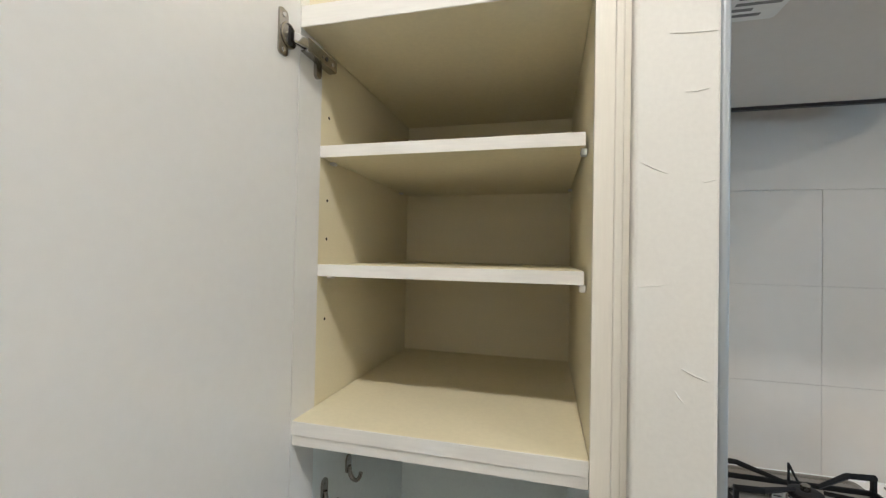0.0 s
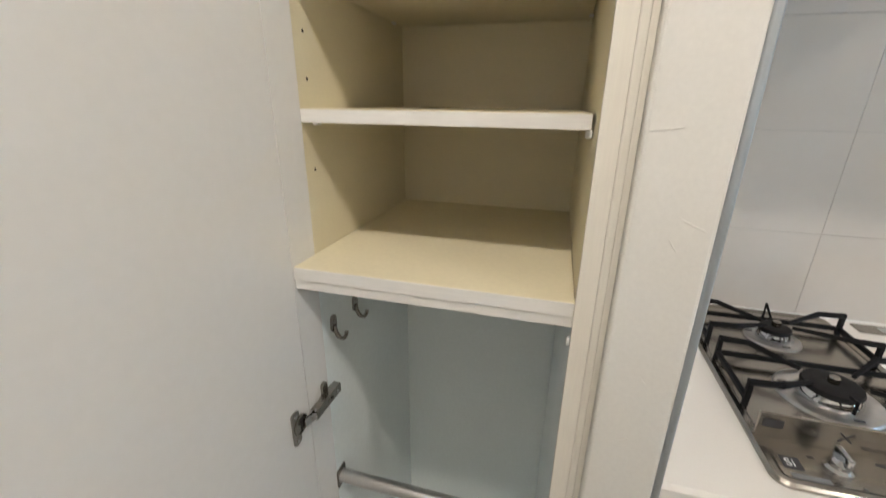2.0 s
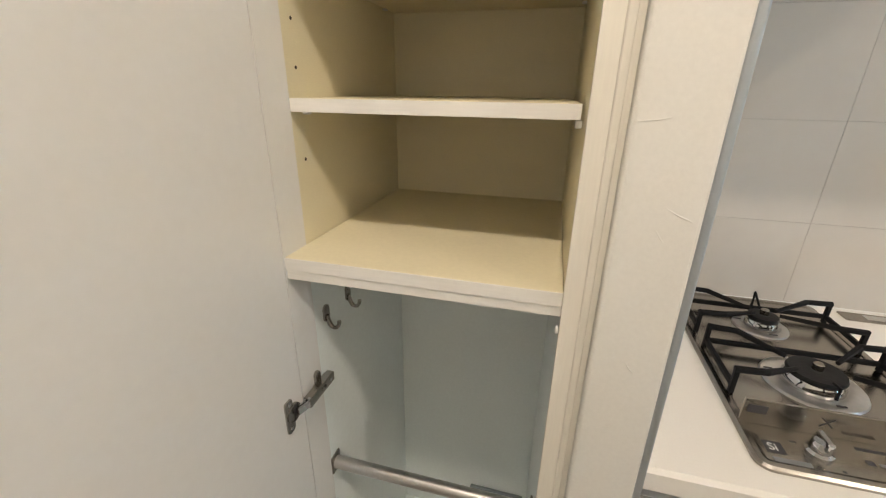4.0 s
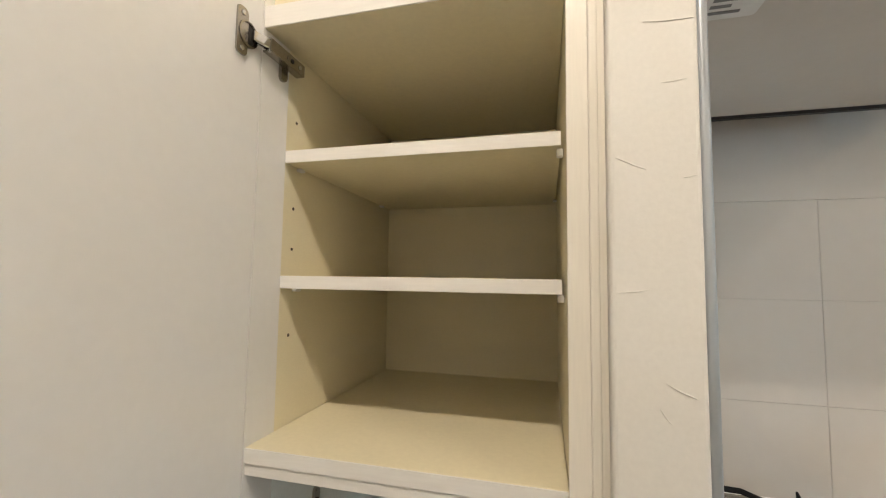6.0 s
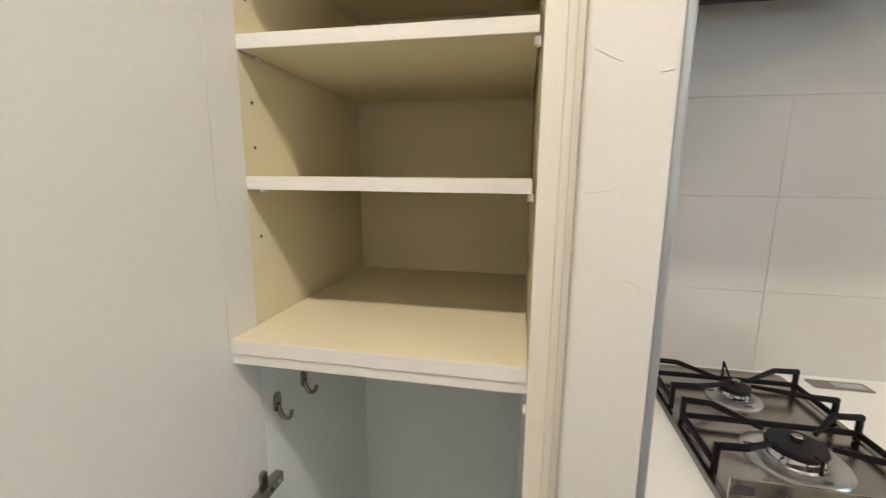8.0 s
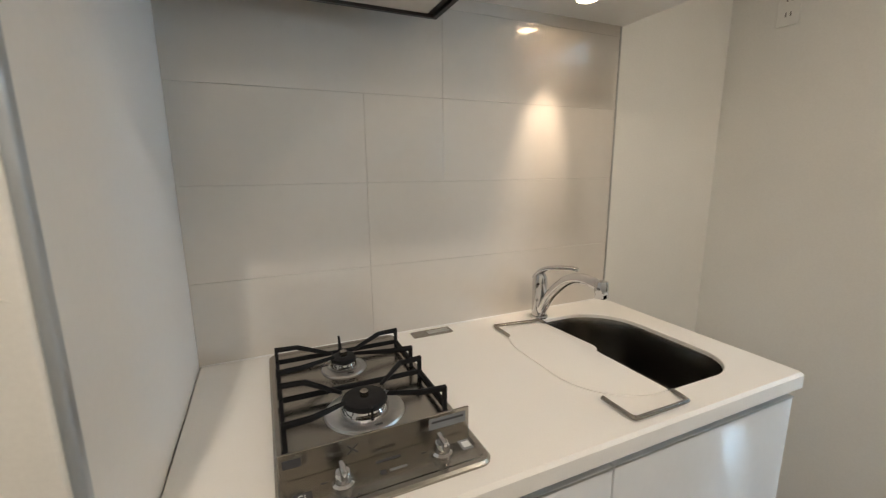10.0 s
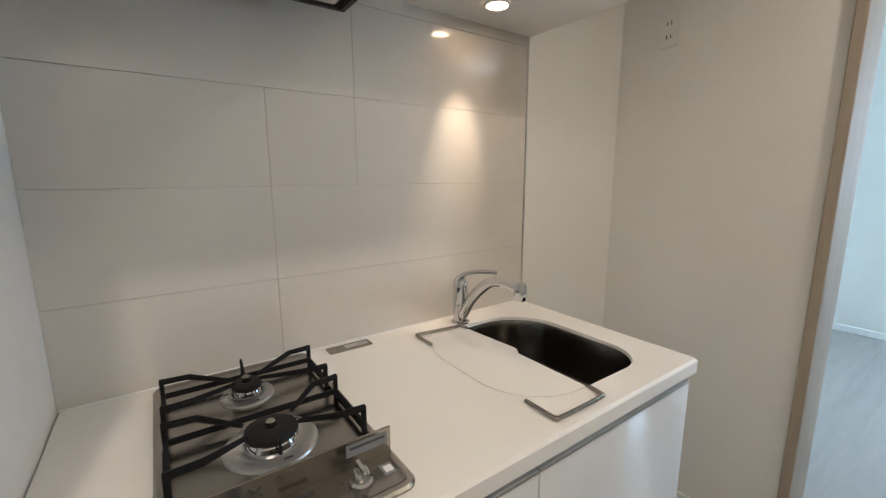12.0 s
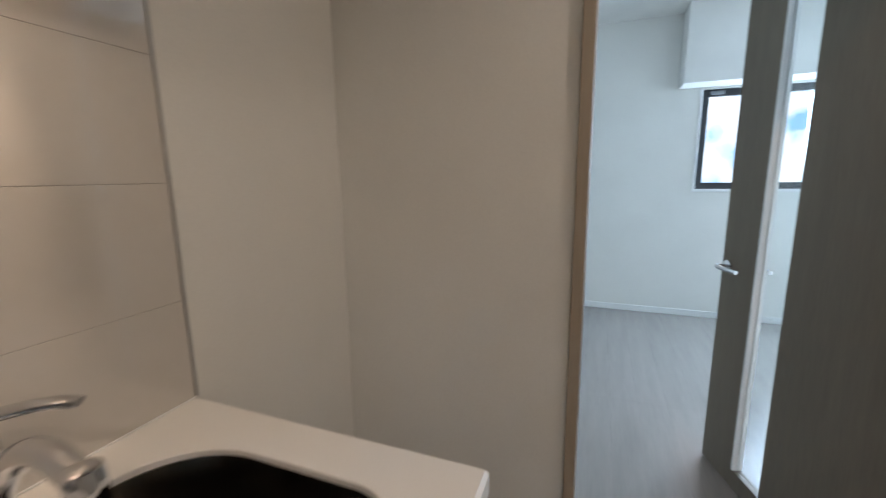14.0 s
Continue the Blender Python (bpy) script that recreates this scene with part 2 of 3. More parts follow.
# ---- floor, walls, ceilings ----
room_floor = structure("floor", box((HALL_LEFT - 0.1, ROOM_LO - 0.1, -0.12), (FAR_X + 0.1, ROOM_HI + 0.1, -0.012)), FLOOR, "grey-brown wood-plank floor with a soft sheen", "floor")
structure("ceiling_hall", box((HALL_LEFT, HALL_BACK, HALL_H), (END_X, BACK_Y + 0.1, HALL_H + 0.1)), CEILING, "white papered kitchen ceiling", "ceiling")
structure("ceiling_room", box((ROOM_X, ROOM_LO, ROOM_H), (FAR_X, ROOM_HI, ROOM_H + 0.1)), CEILING, "white papered ceiling of the next room", "ceiling")
structure("wall_back", box((HALL_LEFT, HALL_BACK - 0.1, -0.01), (ROOM_X, HALL_BACK, HALL_H)), WALLPAPER, "plain off-white papered wall")
structure("wall_left", box((HALL_LEFT - 0.1, HALL_BACK - 0.1, -0.01), (HALL_LEFT, BACK_Y, HALL_H)), WALLPAPER, "plain off-white papered wall")
# wall with the cupboard set into it
w = bmesh.new()
add_box(w, (HALL_LEFT, FACE_Y, -0.01), (CAB_L - 0.0185, BACK_Y, HALL_H))
add_box(w, (CAB_L - 0.034, FACE_Y, 2.02), (CAB_R + 0.038, BACK_Y, HALL_H))
add_box(w, (CAB_L - 0.034, CAB_BACK + 0.02, -0.01), (CAB_R + 0.038, BACK_Y, 2.02))
structure("wall_cupboard", w, WALLPAPER, "off-white papered wall round the built-in cupboard")
pillar = structure("wall_pillar", box((CAB_R + 0.0385, PIL_Y, -0.01), (PIL_X, BACK_Y, HALL_H), 0.005, 3), WALLPAPER, "narrow off-white papered wall end with raised fibre marks")
niche_side = structure("wall_niche_side", box((PIL_X, FACE_Y + 0.003, -0.01), (NICHE_X, BACK_Y, HALL_H), 0.001), [NICHE_PANEL], "smooth white panel beside the stove")
part("panel_edge", box((PIL_X - 0.001, PIL_Y + 0.002, 0.0), (NICHE_X + 0.002, FACE_Y + 0.0025, HALL_H - 0.002), 0.0045, 4), EDGE_DAYLIT, niche_side, "grey metal edge strip")
# back wall of kitchen and fridge recess
tile_wall = structure("wall_tiled", box((PIL_X, BACK_Y - 0.0034, -0.01), (TILE_R, BACK_Y + 0.12, HALL_H)), GROUT, "pale grout bed of the tiled splashback")
structure("wall_recess", box((TILE_R, BACK_Y - 0.004, -0.01), (END_X, BACK_Y + 0.12, HALL_H)), WALLPAPER, "off-white papered wall of the empty fridge recess")
# wall with the doorway
w = bmesh.new()
add_box(w, (END_X, DOOR_B + 0.03, -0.01), (ROOM_X, ROOM_HI, ROOM_H))
add_box(w, (END_X, ROOM_LO, -0.01), (ROOM_X, DOOR_A - 0.03, ROOM_H))
add_box(w, (END_X, DOOR_A - 0.03, DOOR_H + 0.03), (ROOM_X, DOOR_B + 0.03, ROOM_H))
structure("wall_doorway", w, WALLPAPER, "off-white papered wall with the doorway to the next room")
# next room
WIN_A, WIN_B, WIN_LO, WIN_HI = -2.20, -0.400, 1.14, 1.96
w = bmesh.new()
add_box(w, (FAR_X, WIN_B, -0.01), (FAR_X + 0.16, ROOM_HI, ROOM_H))
add_box(w, (FAR_X, ROOM_LO, -0.01), (FAR_X + 0.16, WIN_A, ROOM_H))
add_box(w, (FAR_X, WIN_A, -0.01), (FAR_X + 0.16, WIN_B, WIN_LO))
add_box(w, (FAR_X, WIN_A, WIN_HI), (FAR_X + 0.16, WIN_B, ROOM_H))
structure("wall_window", w, WALLPAPER, "pale papered far wall with a dark-framed window")
structure("wall_room_a", box((ROOM_X, ROOM_HI, -0.01), (FAR_X + 0.16, ROOM_HI + 0.1, ROOM_H)), WALLPAPER, "plain pale papered room wall")
structure("wall_room_b", box((ROOM_X, ROOM_LO - 0.1, -0.01), (FAR_X + 0.16, ROOM_LO, ROOM_H)), WALLPAPER, "plain pale papered room wall")
structure("beam", box((FAR_X - 0.26, ROOM_LO, 1.975), (FAR_X - 0.001, -0.215, ROOM_H - 0.001), 0.003), CEILING, "white boxed-in ceiling beam above the window", "beam")

# skirting boards
structure("baseboard_far", box((FAR_X - 0.010, ROOM_LO, 0.0), (FAR_X - 0.0005, ROOM_HI, 0.055), 0.002), SKIRT, "low white skirting board", "baseboard")
structure("baseboard_recess", box((TILE_R + 0.03, BACK_Y - 0.013, 0.0), (END_X - 0.010, BACK_Y - 0.0045, 0.055), 0.002), SKIRT, "low white skirting board", "baseboard")
structure("baseboard_end", box((END_X - 0.009, DOOR_B + 0.035, 0.0), (END_X - 0.0005, BACK_Y - 0.014, 0.055), 0.002), SKIRT, "low white skirting board", "baseboard")

# ---- doorway ----
frame_w = thing("door_frame", "taupe wood-grain door frame round the open doorway", "door frame", kind="structure")
part("jamb", box((END_X - 0.018, DOOR_B, 0.0), (ROOM_X + 0.010, DOOR_B + 0.029, DOOR_H), 0.003), JAMB, frame_w)
part("jamb", box((END_X - 0.018, DOOR_A - 0.029, 0.0), (ROOM_X + 0.010, DOOR_A, DOOR_H), 0.003), JAMB, frame_w)
part("head", box((END_X - 0.018, DOOR_A - 0.029, DOOR_H + 0.001), (ROOM_X + 0.010, DOOR_B + 0.029, DOOR_H + 0.029), 0.003), JAMB, frame_w)

# the open door: built along +x from its hinge, then turned
DL, DT, G0, G1 = 0.765, 0.034, 0.412, 0.565
room_door = thing("room_door", "taupe wood-grain door with a narrow glass slit, standing open", "door")
d = bmesh.new()
add_box(d, (0, -DT, 0.008), (G0, 0, 2.03), 0.0015)
part("hinge_stile", d, DOOR_TAUPE, room_door)
part("latch_stile", box((G1, -DT, 0.008), (DL, 0, 2.03), 0.0015), DOOR_TAUPE, room_door)
part("bottom_rail", box((G0, -DT, 0.008), (G1, 0, 0.085)), DOOR_TAUPE, room_door)
part("top_rail", box((G0, -DT, 1.95), (G1, 0, 2.03)), DOOR_TAUPE, room_door)
part("glass_pane", box((G0 + 0.001, -DT * 0.6, 0.086), (G1 - 0.001, -DT * 0.45, 1.949)), CLEAR, room_door, "narrow clear glass pane").visible_shadow = False
part("glazing_bead", box((G1 - 0.012, -0.014, 0.086), (G1 - 0.0005, 0.003, 1.949), 0.001), SKIRT, room_door, "pale glazing bead")
part("glazing_bead", box((G1 - 0.012, -DT - 0.003, 0.086), (G1 - 0.0005, -0.021, 1.949), 0.001), SKIRT, room_door, "pale glazing bead")
for side in (1, -1):
    y0 = 0.0005 if side > 0 else -DT - 0.0005
    rose = part("rose", add_lathe(bmesh.new(), [(0.025, 0), (0.025, side * 0.007), (0.021, side * 0.009)], (DL - 0.04, y0, 0.90), 24, "y"), CHROME, room_door, "chrome rose", True)
    h = bmesh.new()
    add_tube(h, smooth_path([(DL - 0.04, y0 + side * 0.008, 0.90), (DL - 0.04, y0 + side * 0.035, 0.90), (DL - 0.048, y0 + side * 0.048, 0.90), (DL - 0.10, y0 + side * 0.05, 0.90), (DL - 0.165, y0 + side * 0.048, 0.90)], 5), 0.009, 12)
    part("lever_handle", h, CHROME, rose, "chrome lever handle", True)
room_door.matrix_world = pose(2.235, -0.365, 0, 0, 0, 17.4)

# ---- window ----
window = thing("window_1", "black-framed window with bright foliage and sky outside", "window", kind="structure")
xa, xb = FAR_X + 0.03, FAR_X + 0.085


def sash(lo_y, hi_y, x0, x1, bar):
    s = part("window_frame", add_box(bmesh.new(), (x0, lo_y, WIN_LO), (x1, hi_y, WIN_LO + bar), 0.003), WINDOW_BLACK, window)
    part("window_frame", add_box(bmesh.new(), (x0, lo_y, WIN_HI - bar), (x1, hi_y, WIN_HI), 0.003), WINDOW_BLACK, window)
    part("window_frame", add_box(bmesh.new(), (x0, lo_y, WIN_LO + bar), (x1, lo_y + bar, WIN_HI - bar), 0.003), WINDOW_BLACK, window)
    part("window_frame", add_box(bmesh.new(), (x0, hi_y - bar, WIN_LO + bar), (x1, hi_y, WIN_HI - bar), 0.003), WINDOW_BLACK, window)
    pane = part("pane", box(((x0 + x1) / 2 - 0.003, lo_y + bar, WIN_LO + bar), ((x0 + x1) / 2 + 0.003, hi_y - bar, WIN_HI - bar)), CLEAR, window)
    pane.visible_shadow = False


sash(WIN_A, WIN_B, xa, xb, 0.055)
trim = thing("window_trim", "thin white lining round the window", "window trim", kind="structure")
for lo, hi in (((FAR_X - 0.012, WIN_A - 0.02, WIN_LO - 0.022), (FAR_X + 0.16, WIN_B + 0.02, WIN_LO - 0.0005)), ((FAR_X - 0.012, WIN_B + 0.0005, WIN_LO), (FAR_X - 0.0005, WIN_B + 0.02, WIN_HI)), ((FAR_X - 0.012, WIN_A - 0.02, WIN_LO), (FAR_X - 0.0005, WIN_A - 0.0005, WIN_HI))):
    part("lining", box(lo, hi, 0.002), SKIRT, trim)
part("latch", box((xa - 0.02, WIN_B - 0.16, WIN_HI - 0.045), (xa - 0.001, WIN_B - 0.06, WIN_HI - 0.015), 0.004), PALE_INK, window, "grey window latch")
tagged(finish("backdrop", box((8.0, -8.0, -3.0), (8.02, 4.0, 2.45)), OUTSIDE), "blurred bright foliage and sky outside", "backdrop", kind="structure")

# ---- built-in cupboard ----
cupboard = thing("built_in_cupboard", "cream built-in cupboard with its door open, half shelves over hanging space", "cupboard")
T = 0.018
S3_TOP, S3_LO, CAB_TOP = 1.098, 1.0645, 1.640
part("side_panel", box((CAB_L - T, 0.548, S3_LO), (CAB_L, CAB_BACK, CAB_TOP + 0.02)), CARCASS, cupboard)
part("side_panel", box((CAB_R, FACE_Y + 0.006, S3_LO), (CAB_R + T, CAB_BACK, CAB_TOP + 0.02)), CARCASS, cupboard)
part("back_panel", box((CAB_L - T, CAB_BACK, S3_LO), (CAB_R + T, CAB_BACK + 0.008, CAB_TOP + 0.02)), CARCASS, cupboard)
part("lower_side_panel", box((CAB_L - T, 0.548, 0.05), (CAB_L, CAB_BACK, S3_LO - 0.0005)), DAYLIT_LINING, cupboard)
part("lower_side_panel", box((CAB_R, FACE_Y + 0.006, 0.05), (CAB_R + T, CAB_BACK, S3_LO - 0.0005)), DAYLIT_LINING, cupboard)
part("lower_back_panel", box((CAB_L - T, CAB_BACK, 0.05), (CAB_R + T, CAB_BACK + 0.008, S3_LO - 0.0005)), DAYLIT_LINING, cupboard)
part("bottom_board", box((CAB_L, FACE_Y + 0.006, 0.03), (CAB_R, CAB_BACK, 0.05), 0.001), DAYLIT_LINING, cupboard)
part("top_board", box((CAB_L + 0.0014, FACE_Y + 0.003, CAB_TOP), (CAB_R - 0.0005, CAB_BACK - 0.001, CAB_TOP + 0.03), 0.001), CARCASS, cupboard)
part("edge_band", box((CAB_L + 0.0016, FACE_Y + 0.001, CAB_TOP + 0.0005), (CAB_R - 0.001, FACE_Y + 0.0028, CAB_TOP + 0.0295)), SHELF_EDGE, cupboard)
part("upper_front", box((CAB_L, FACE_Y + 0.02, CAB_TOP + 0.031), (CAB_R, FACE_Y + 0.04, 2.02)), CARCASS, cupboard)
# double fixed board between the two halves
part("fixed_board", box((CAB_L + 0.0014, FACE_Y + 0.003, S3_LO + 0.0145), (CAB_R - 0.0005, CAB_BACK - 0.001, S3_TOP), 0.0006), CARCASS, cupboard)
part("fixed_board", box((CAB_L + 0.0014, FACE_Y + 0.003, S3_LO), (CAB_R - 0.0005, CAB_BACK - 0.001, S3_LO + 0.0142), 0.0006), SHELF_EDGE, cupboard)
part("edge_band", box((CAB_L + 0.0016, FACE_Y + 0.001, S3_LO + 0.0150), (CAB_R - 0.001, FACE_Y + 0.0028, S3_TOP - 0.0005)), SHELF_EDGE, cupboard)
# casing round the opening, two steps
for x0, x1, y0, soft_edge in ((CAB_R - 0.0005, CAB_R + 0.0208, FACE_Y - 0.006, 0.0003), (CAB_R + 0.0209, CAB_R + 0.031, FACE_Y - 0.0068, 0.0022)):
    part("casing", box((x0, y0, 0.0), (x1, FACE_Y + 0.0055, 2.019), soft_edge, 3), CASING, cupboard)
part("filler", box((CAB_R + 0.0312, FACE_Y - 0.001, 0.0), (CAB_R + 0.0382, FACE_Y + 0.020, 2.019)), CASING, cupboard, "shadow gap filler beside the wall end")
part("front_stile", box((CAB_L - T, FACE_Y, 0.0), (CAB_L + 0.0012, 0.5475, 2.019)), DOOR_WHITE, cupboard, "white front stile")
# adjusting holes: thin dark discs on the panel, shade inside painted as colour
for z in (1.225, 1.350, 1.410, 1.540):
    part("pin_hole", add_lathe(bmesh.new(), [(0.0024, 0), (0.0024, 0.0004)], (CAB_L + 0.0003, 0.572, z), 12, "x"), HOLE, cupboard)
part("door_bumper", add_lathe(bmesh.new(), [(0.006, 0), (0.0055, -0.003), (0.003, -0.004)], (CAB_R - 0.0008, 0.503, 1.040), 16, "x"), PLASTIC, cupboard, "white door bumper", True)


def shelf(top):
    ob = thing("shelf", "cream adjustable shelf board resting on pins", "shelf", "cupboard shelves")
    part("board", box((CAB_L + 0.002, 0.548, top - 0.018), (CAB_R - 0.004, CAB_BACK - 0.003, top), 0.001), CARCASS, ob)
    part("edge_band", box((CAB_L + 0.002, 0.5462, top - 0.0178), (CAB_R - 0.004, 0.5478, top - 0.0002)), SHELF_EDGE, ob)
    for x in (CAB_L + 0.001, CAB_R - 0.009):
        for y, drop in ((0.556 if x > 0 else 0.575, 0.028 if x > 0 else 0.023), (0.885, 0.022)):
            part("shelf_pin", box((x, y, top - drop), (x + 0.008, y + 0.012, top - 0.0185), 0.0012), PLASTIC, ob, "white plastic shelf pin")


shelf(1.490)
shelf(1.311)

# cupboard door, hinged at the casing and swung wide
cup_door = thing("cupboard_door", "smooth white cupboard door standing open on nickel hinges", "door")
part("panel", box((0, -0.020, 0.03), (0.429, 0, 2.01)), DOOR_WHITE, cup_door)
part("edge_band", box((0.4292, -0.0198, 0.0302), (0.430, -0.0002, 2.0098)), SHELF_EDGE, cup_door)
DOOR_ANGLE = -91.0
cup_door.matrix_world = pose(CAB_L + 0.0008, FACE_Y - 0.0012, 0, 0, 0, DOOR_ANGLE)


def hinge(z, s):
    """A sprung cup hinge between the stile and the open door; s: which way its plate's wing points."""
    x0 = CAB_L + 0.0013
    wing = add_slab(bmesh.new(), round_rect(-0.007, -0.002, 0.007, 0.027, [0.001, 0.001, 0.006, 0.006], 5), 0.0, 0.005, 0.0012)
    wing.transform(Matrix(((0, 0, 1, x0), (1, 0, 0, 0.531), (0, s, 0, z), (0, 0, 0, 1))))
    bmesh.ops.recalc_face_normals(wing, faces=wing.faces)
    ob = part("hinge", wing, NICKEL, cupboard, "nickel-plated concealed cup hinge, opened out")

    def piece(name, bm, mat, label="", smooth=False):
        return part(name, bm, mat, ob, label, smooth)

    piece("base_block", box((x0, 0.517, z - 0.006), (x0 + 0.008, 0.556, z + 0.006), 0.0015), NICKEL)
    # channel-shaped arm, folded from sheet
    arm = bmesh.new()
    add_box(arm, (x0 + 0.0155, 0.484, z - 0.0085), (x0 + 0.0175, 0.560, z + 0.0085), 0.0008)
    for a, b in ((-0.0088, -0.0068), (0.0068, 0.0088)):
        add_box(arm, (x0 + 0.004, 0.485, z + a), (x0 + 0.0165, 0.560, z + b), 0.0008)
    piece("arm", arm, NICKEL)
    for y, mat in ((0.522, NICKEL), (0.530, BLACK), (0.548, CHROME)):
        piece("screw", add_lathe(bmesh.new(), [(0.0034, 0), (0.003, 0.0008), (0.001, 0.0006)], (x0 + 0.0176, y, z), 14, "x"), mat)
    link = bmesh.new()
    add_box(link, (-0.004, -0.003, -0.0062), (0.003, 0.024, 0.0062), 0.0012)
    for a in (-0.0062, 0.0047):
        add_box(link, (-0.006, 0.001, a), (0.0, 0.023, a + 0.0015), 0.0005)
    link.transform(Matrix.Translation((x0 + 0.0075, 0.466, z)) @ Euler((0, 0, radians(-18))).to_matrix().to_4x4())
    piece("link", link, CHROME, "bright link arm")
    piece("pivot", add_lathe(bmesh.new(), [(0.0022, -0.0095), (0.0026, -0.009), (0.0026, 0.009), (0.0022, 0.0095)], (x0 + 0.0135, 0.4870, z), 12), CHROME, "", True)
    flange = add_slab(bmesh.new(), round_rect(-0.030, -0.009, 0.030, 0.009, 0.005, 5), 0.0, 0.0026, 0.0008)
    flange.transform(Matrix.Translation((x0 - 0.0002, 0.451, z)) @ Euler((0, radians(90), 0)).to_matrix().to_4x4())
    piece("cup_flange", flange, NICKEL)
    rim = add_lathe(bmesh.new(), [(0.0165, 0.0), (0.0165, 0.0036), (0.0145, 0.0042), (0.0135, 0.0012)], (x0 - 0.0002, 0.461, z), 28, "x")
    piece("cup", rim, NICKEL, "", True)
    piece("socket", add_lathe(bmesh.new(), [(0.0128, 0.0), (0.0128, 0.0016)], (x0 + 0.0006, 0.461, z), 24, "x"), BLACK)
    for dz in (-0.0225, 0.0225):
        piece("screw", add_lathe(bmesh.new(), [(0.0035, 0), (0.003, 0.001), (0.001, 0.0007)], (x0 + 0.0025, 0.451, z + dz), 14, "x"), CHROME)


hinge(1.612, -1)
hinge(0.845, 1)


def coat_hook(y, z):
    ob = thing("coat_hook", "small chrome hook screwed to the cupboard side", "hook", "cupboard hooks")
    plate = add_slab(bmesh.new(), round_rect(-0.0085, -0.016, 0.0085, 0.016, 0.008, 6), 0.0, 0.0035, 0.001)
    plate = part("plate", plate, NICKEL, ob)
    plate.matrix_local = Matrix.Translation((CAB_L + 0.0004, y, z)) @ Euler((radians(90), 0, radians(90))).to_matrix().to_4x4()
    part("hook", add_tube(bmesh.new(), smooth_path([(CAB_L + 0.003, y, z - 0.004), (CAB_L + 0.006, y, z - 0.017), (CAB_L + 0.012, y, z - 0.026), (CAB_L + 0.020, y, z - 0.026), (CAB_L + 0.025, y, z - 0.019), (CAB_L + 0.026, y, z - 0.013)], 6), [0.0042] * 12 + [0.0034] * 18 + [0.0040], 10), NICKEL, ob, "", True)
    for dz in (0.008,):
        part("screw", add_lathe(bmesh.new(), [(0.003, 0), (0.0025, 0.001)], (CAB_L + 0.0034, y, z + dz), 12, "x"), NICKEL, ob)


coat_hook(0.581, 0.958)
coat_hook(0.661, 0.958)

rail = thing("hanging_rail", "brushed metal hanging rail across the cupboard", "rail")
part("rod", add_tube(bmesh.new(), [(CAB_L + 0.004, 0.560, 0.632), (CAB_R - 0.004, 0.560, 0.632)], 0.0125, 20), RING, rail, "", True)
for x in (CAB_L + 0.0005, CAB_R - 0.0045):
    part("end_bracket", box((x, 0.545, 0.612), (x + 0.004, 0.575, 0.652), 0.0015), NICKEL, rail)

grille = thing("vent_grille", "small dark grey vent low on the cupboard back", "vent")
part("frame", box((-0.055, CAB_BACK - 0.012, 0.115), (0.105, CAB_BACK - 0.0005, 0.175), 0.003), CHANNEL, grille)
for k in range(4):
    part("slat", box((-0.046, CAB_BACK - 0.0145, 0.124 + 0.0115 * k), (0.096, CAB_BACK - 0.0122, 0.130 + 0.0115 * k), 0.0005), CHANNEL, grille)

# ---- worktop and base cabinets ----
CT, CF, CR = 0.850, 0.495, 1.505
SX0, SX1, SY0, SY1 = 0.984, 1.410, 0.572, 1.012


def worktop():
    ob = thing("worktop", "white acrylic worktop with rounded edges over the kitchen units", "worktop")
    bm = bmesh.new()
    hole = round_rect(SX0, SY0, SX1, SY1, [0.15, 0.10, 0.15, 0.15], 10)
    rim = round_rect(NICHE_X + 0.001, CF, CR, BACK_Y - 0.001, 0.008, 10)
    # one ring of quads between rim and hole at each level
    def ring(pts, z):
        return [bm.verts.new((x, y, z)) for x, y in pts]
    inset = round_rect(NICHE_X + 0.004, CF + 0.006, CR - 0.006, BACK_Y - 0.004, 0.008, 10)
    hole_out = round_rect(SX0 - 0.0015, SY0 - 0.0015, SX1 + 0.0015, SY1 + 0.0015, [0.1515, 0.1015, 0.1515, 0.1515], 10)
    loops = [ring(hole, CT - 0.012), ring(hole, CT - 0.0015), ring(hole_out, CT), ring(inset, CT), ring(rim, CT - 0.006), ring(rim, CT - 0.036), ring(inset, CT - 0.040)]
    n = len(hole)
    for a, b in zip(loops, loops[1:] + loops[:1]):
        for k in range(n):
            bm.faces.new((a[k], a[(k + 1) % n], b[(k + 1) % n], b[k]))
    bmesh.ops.recalc_face_normals(bm, faces=bm.faces)
    part("top", bm, COUNTER, ob)
    part("seal_strip", box((NICHE_X + 0.002, BACK_Y - 0.0085, CT + 0.0002), (CR - 0.004, BACK_Y - 0.0048, CT + 0.0035), 0.001), PLASTIC, ob, "thin white sealant bead")
    part("drip_lip", box((NICHE_X + 0.002, CF + 0.010, CT - 0.044), (CR - 0.004, CF + 0.014, CT - 0.0385)), ALU, ob, "thin grey lip under the edge")
    return ob


worktop()


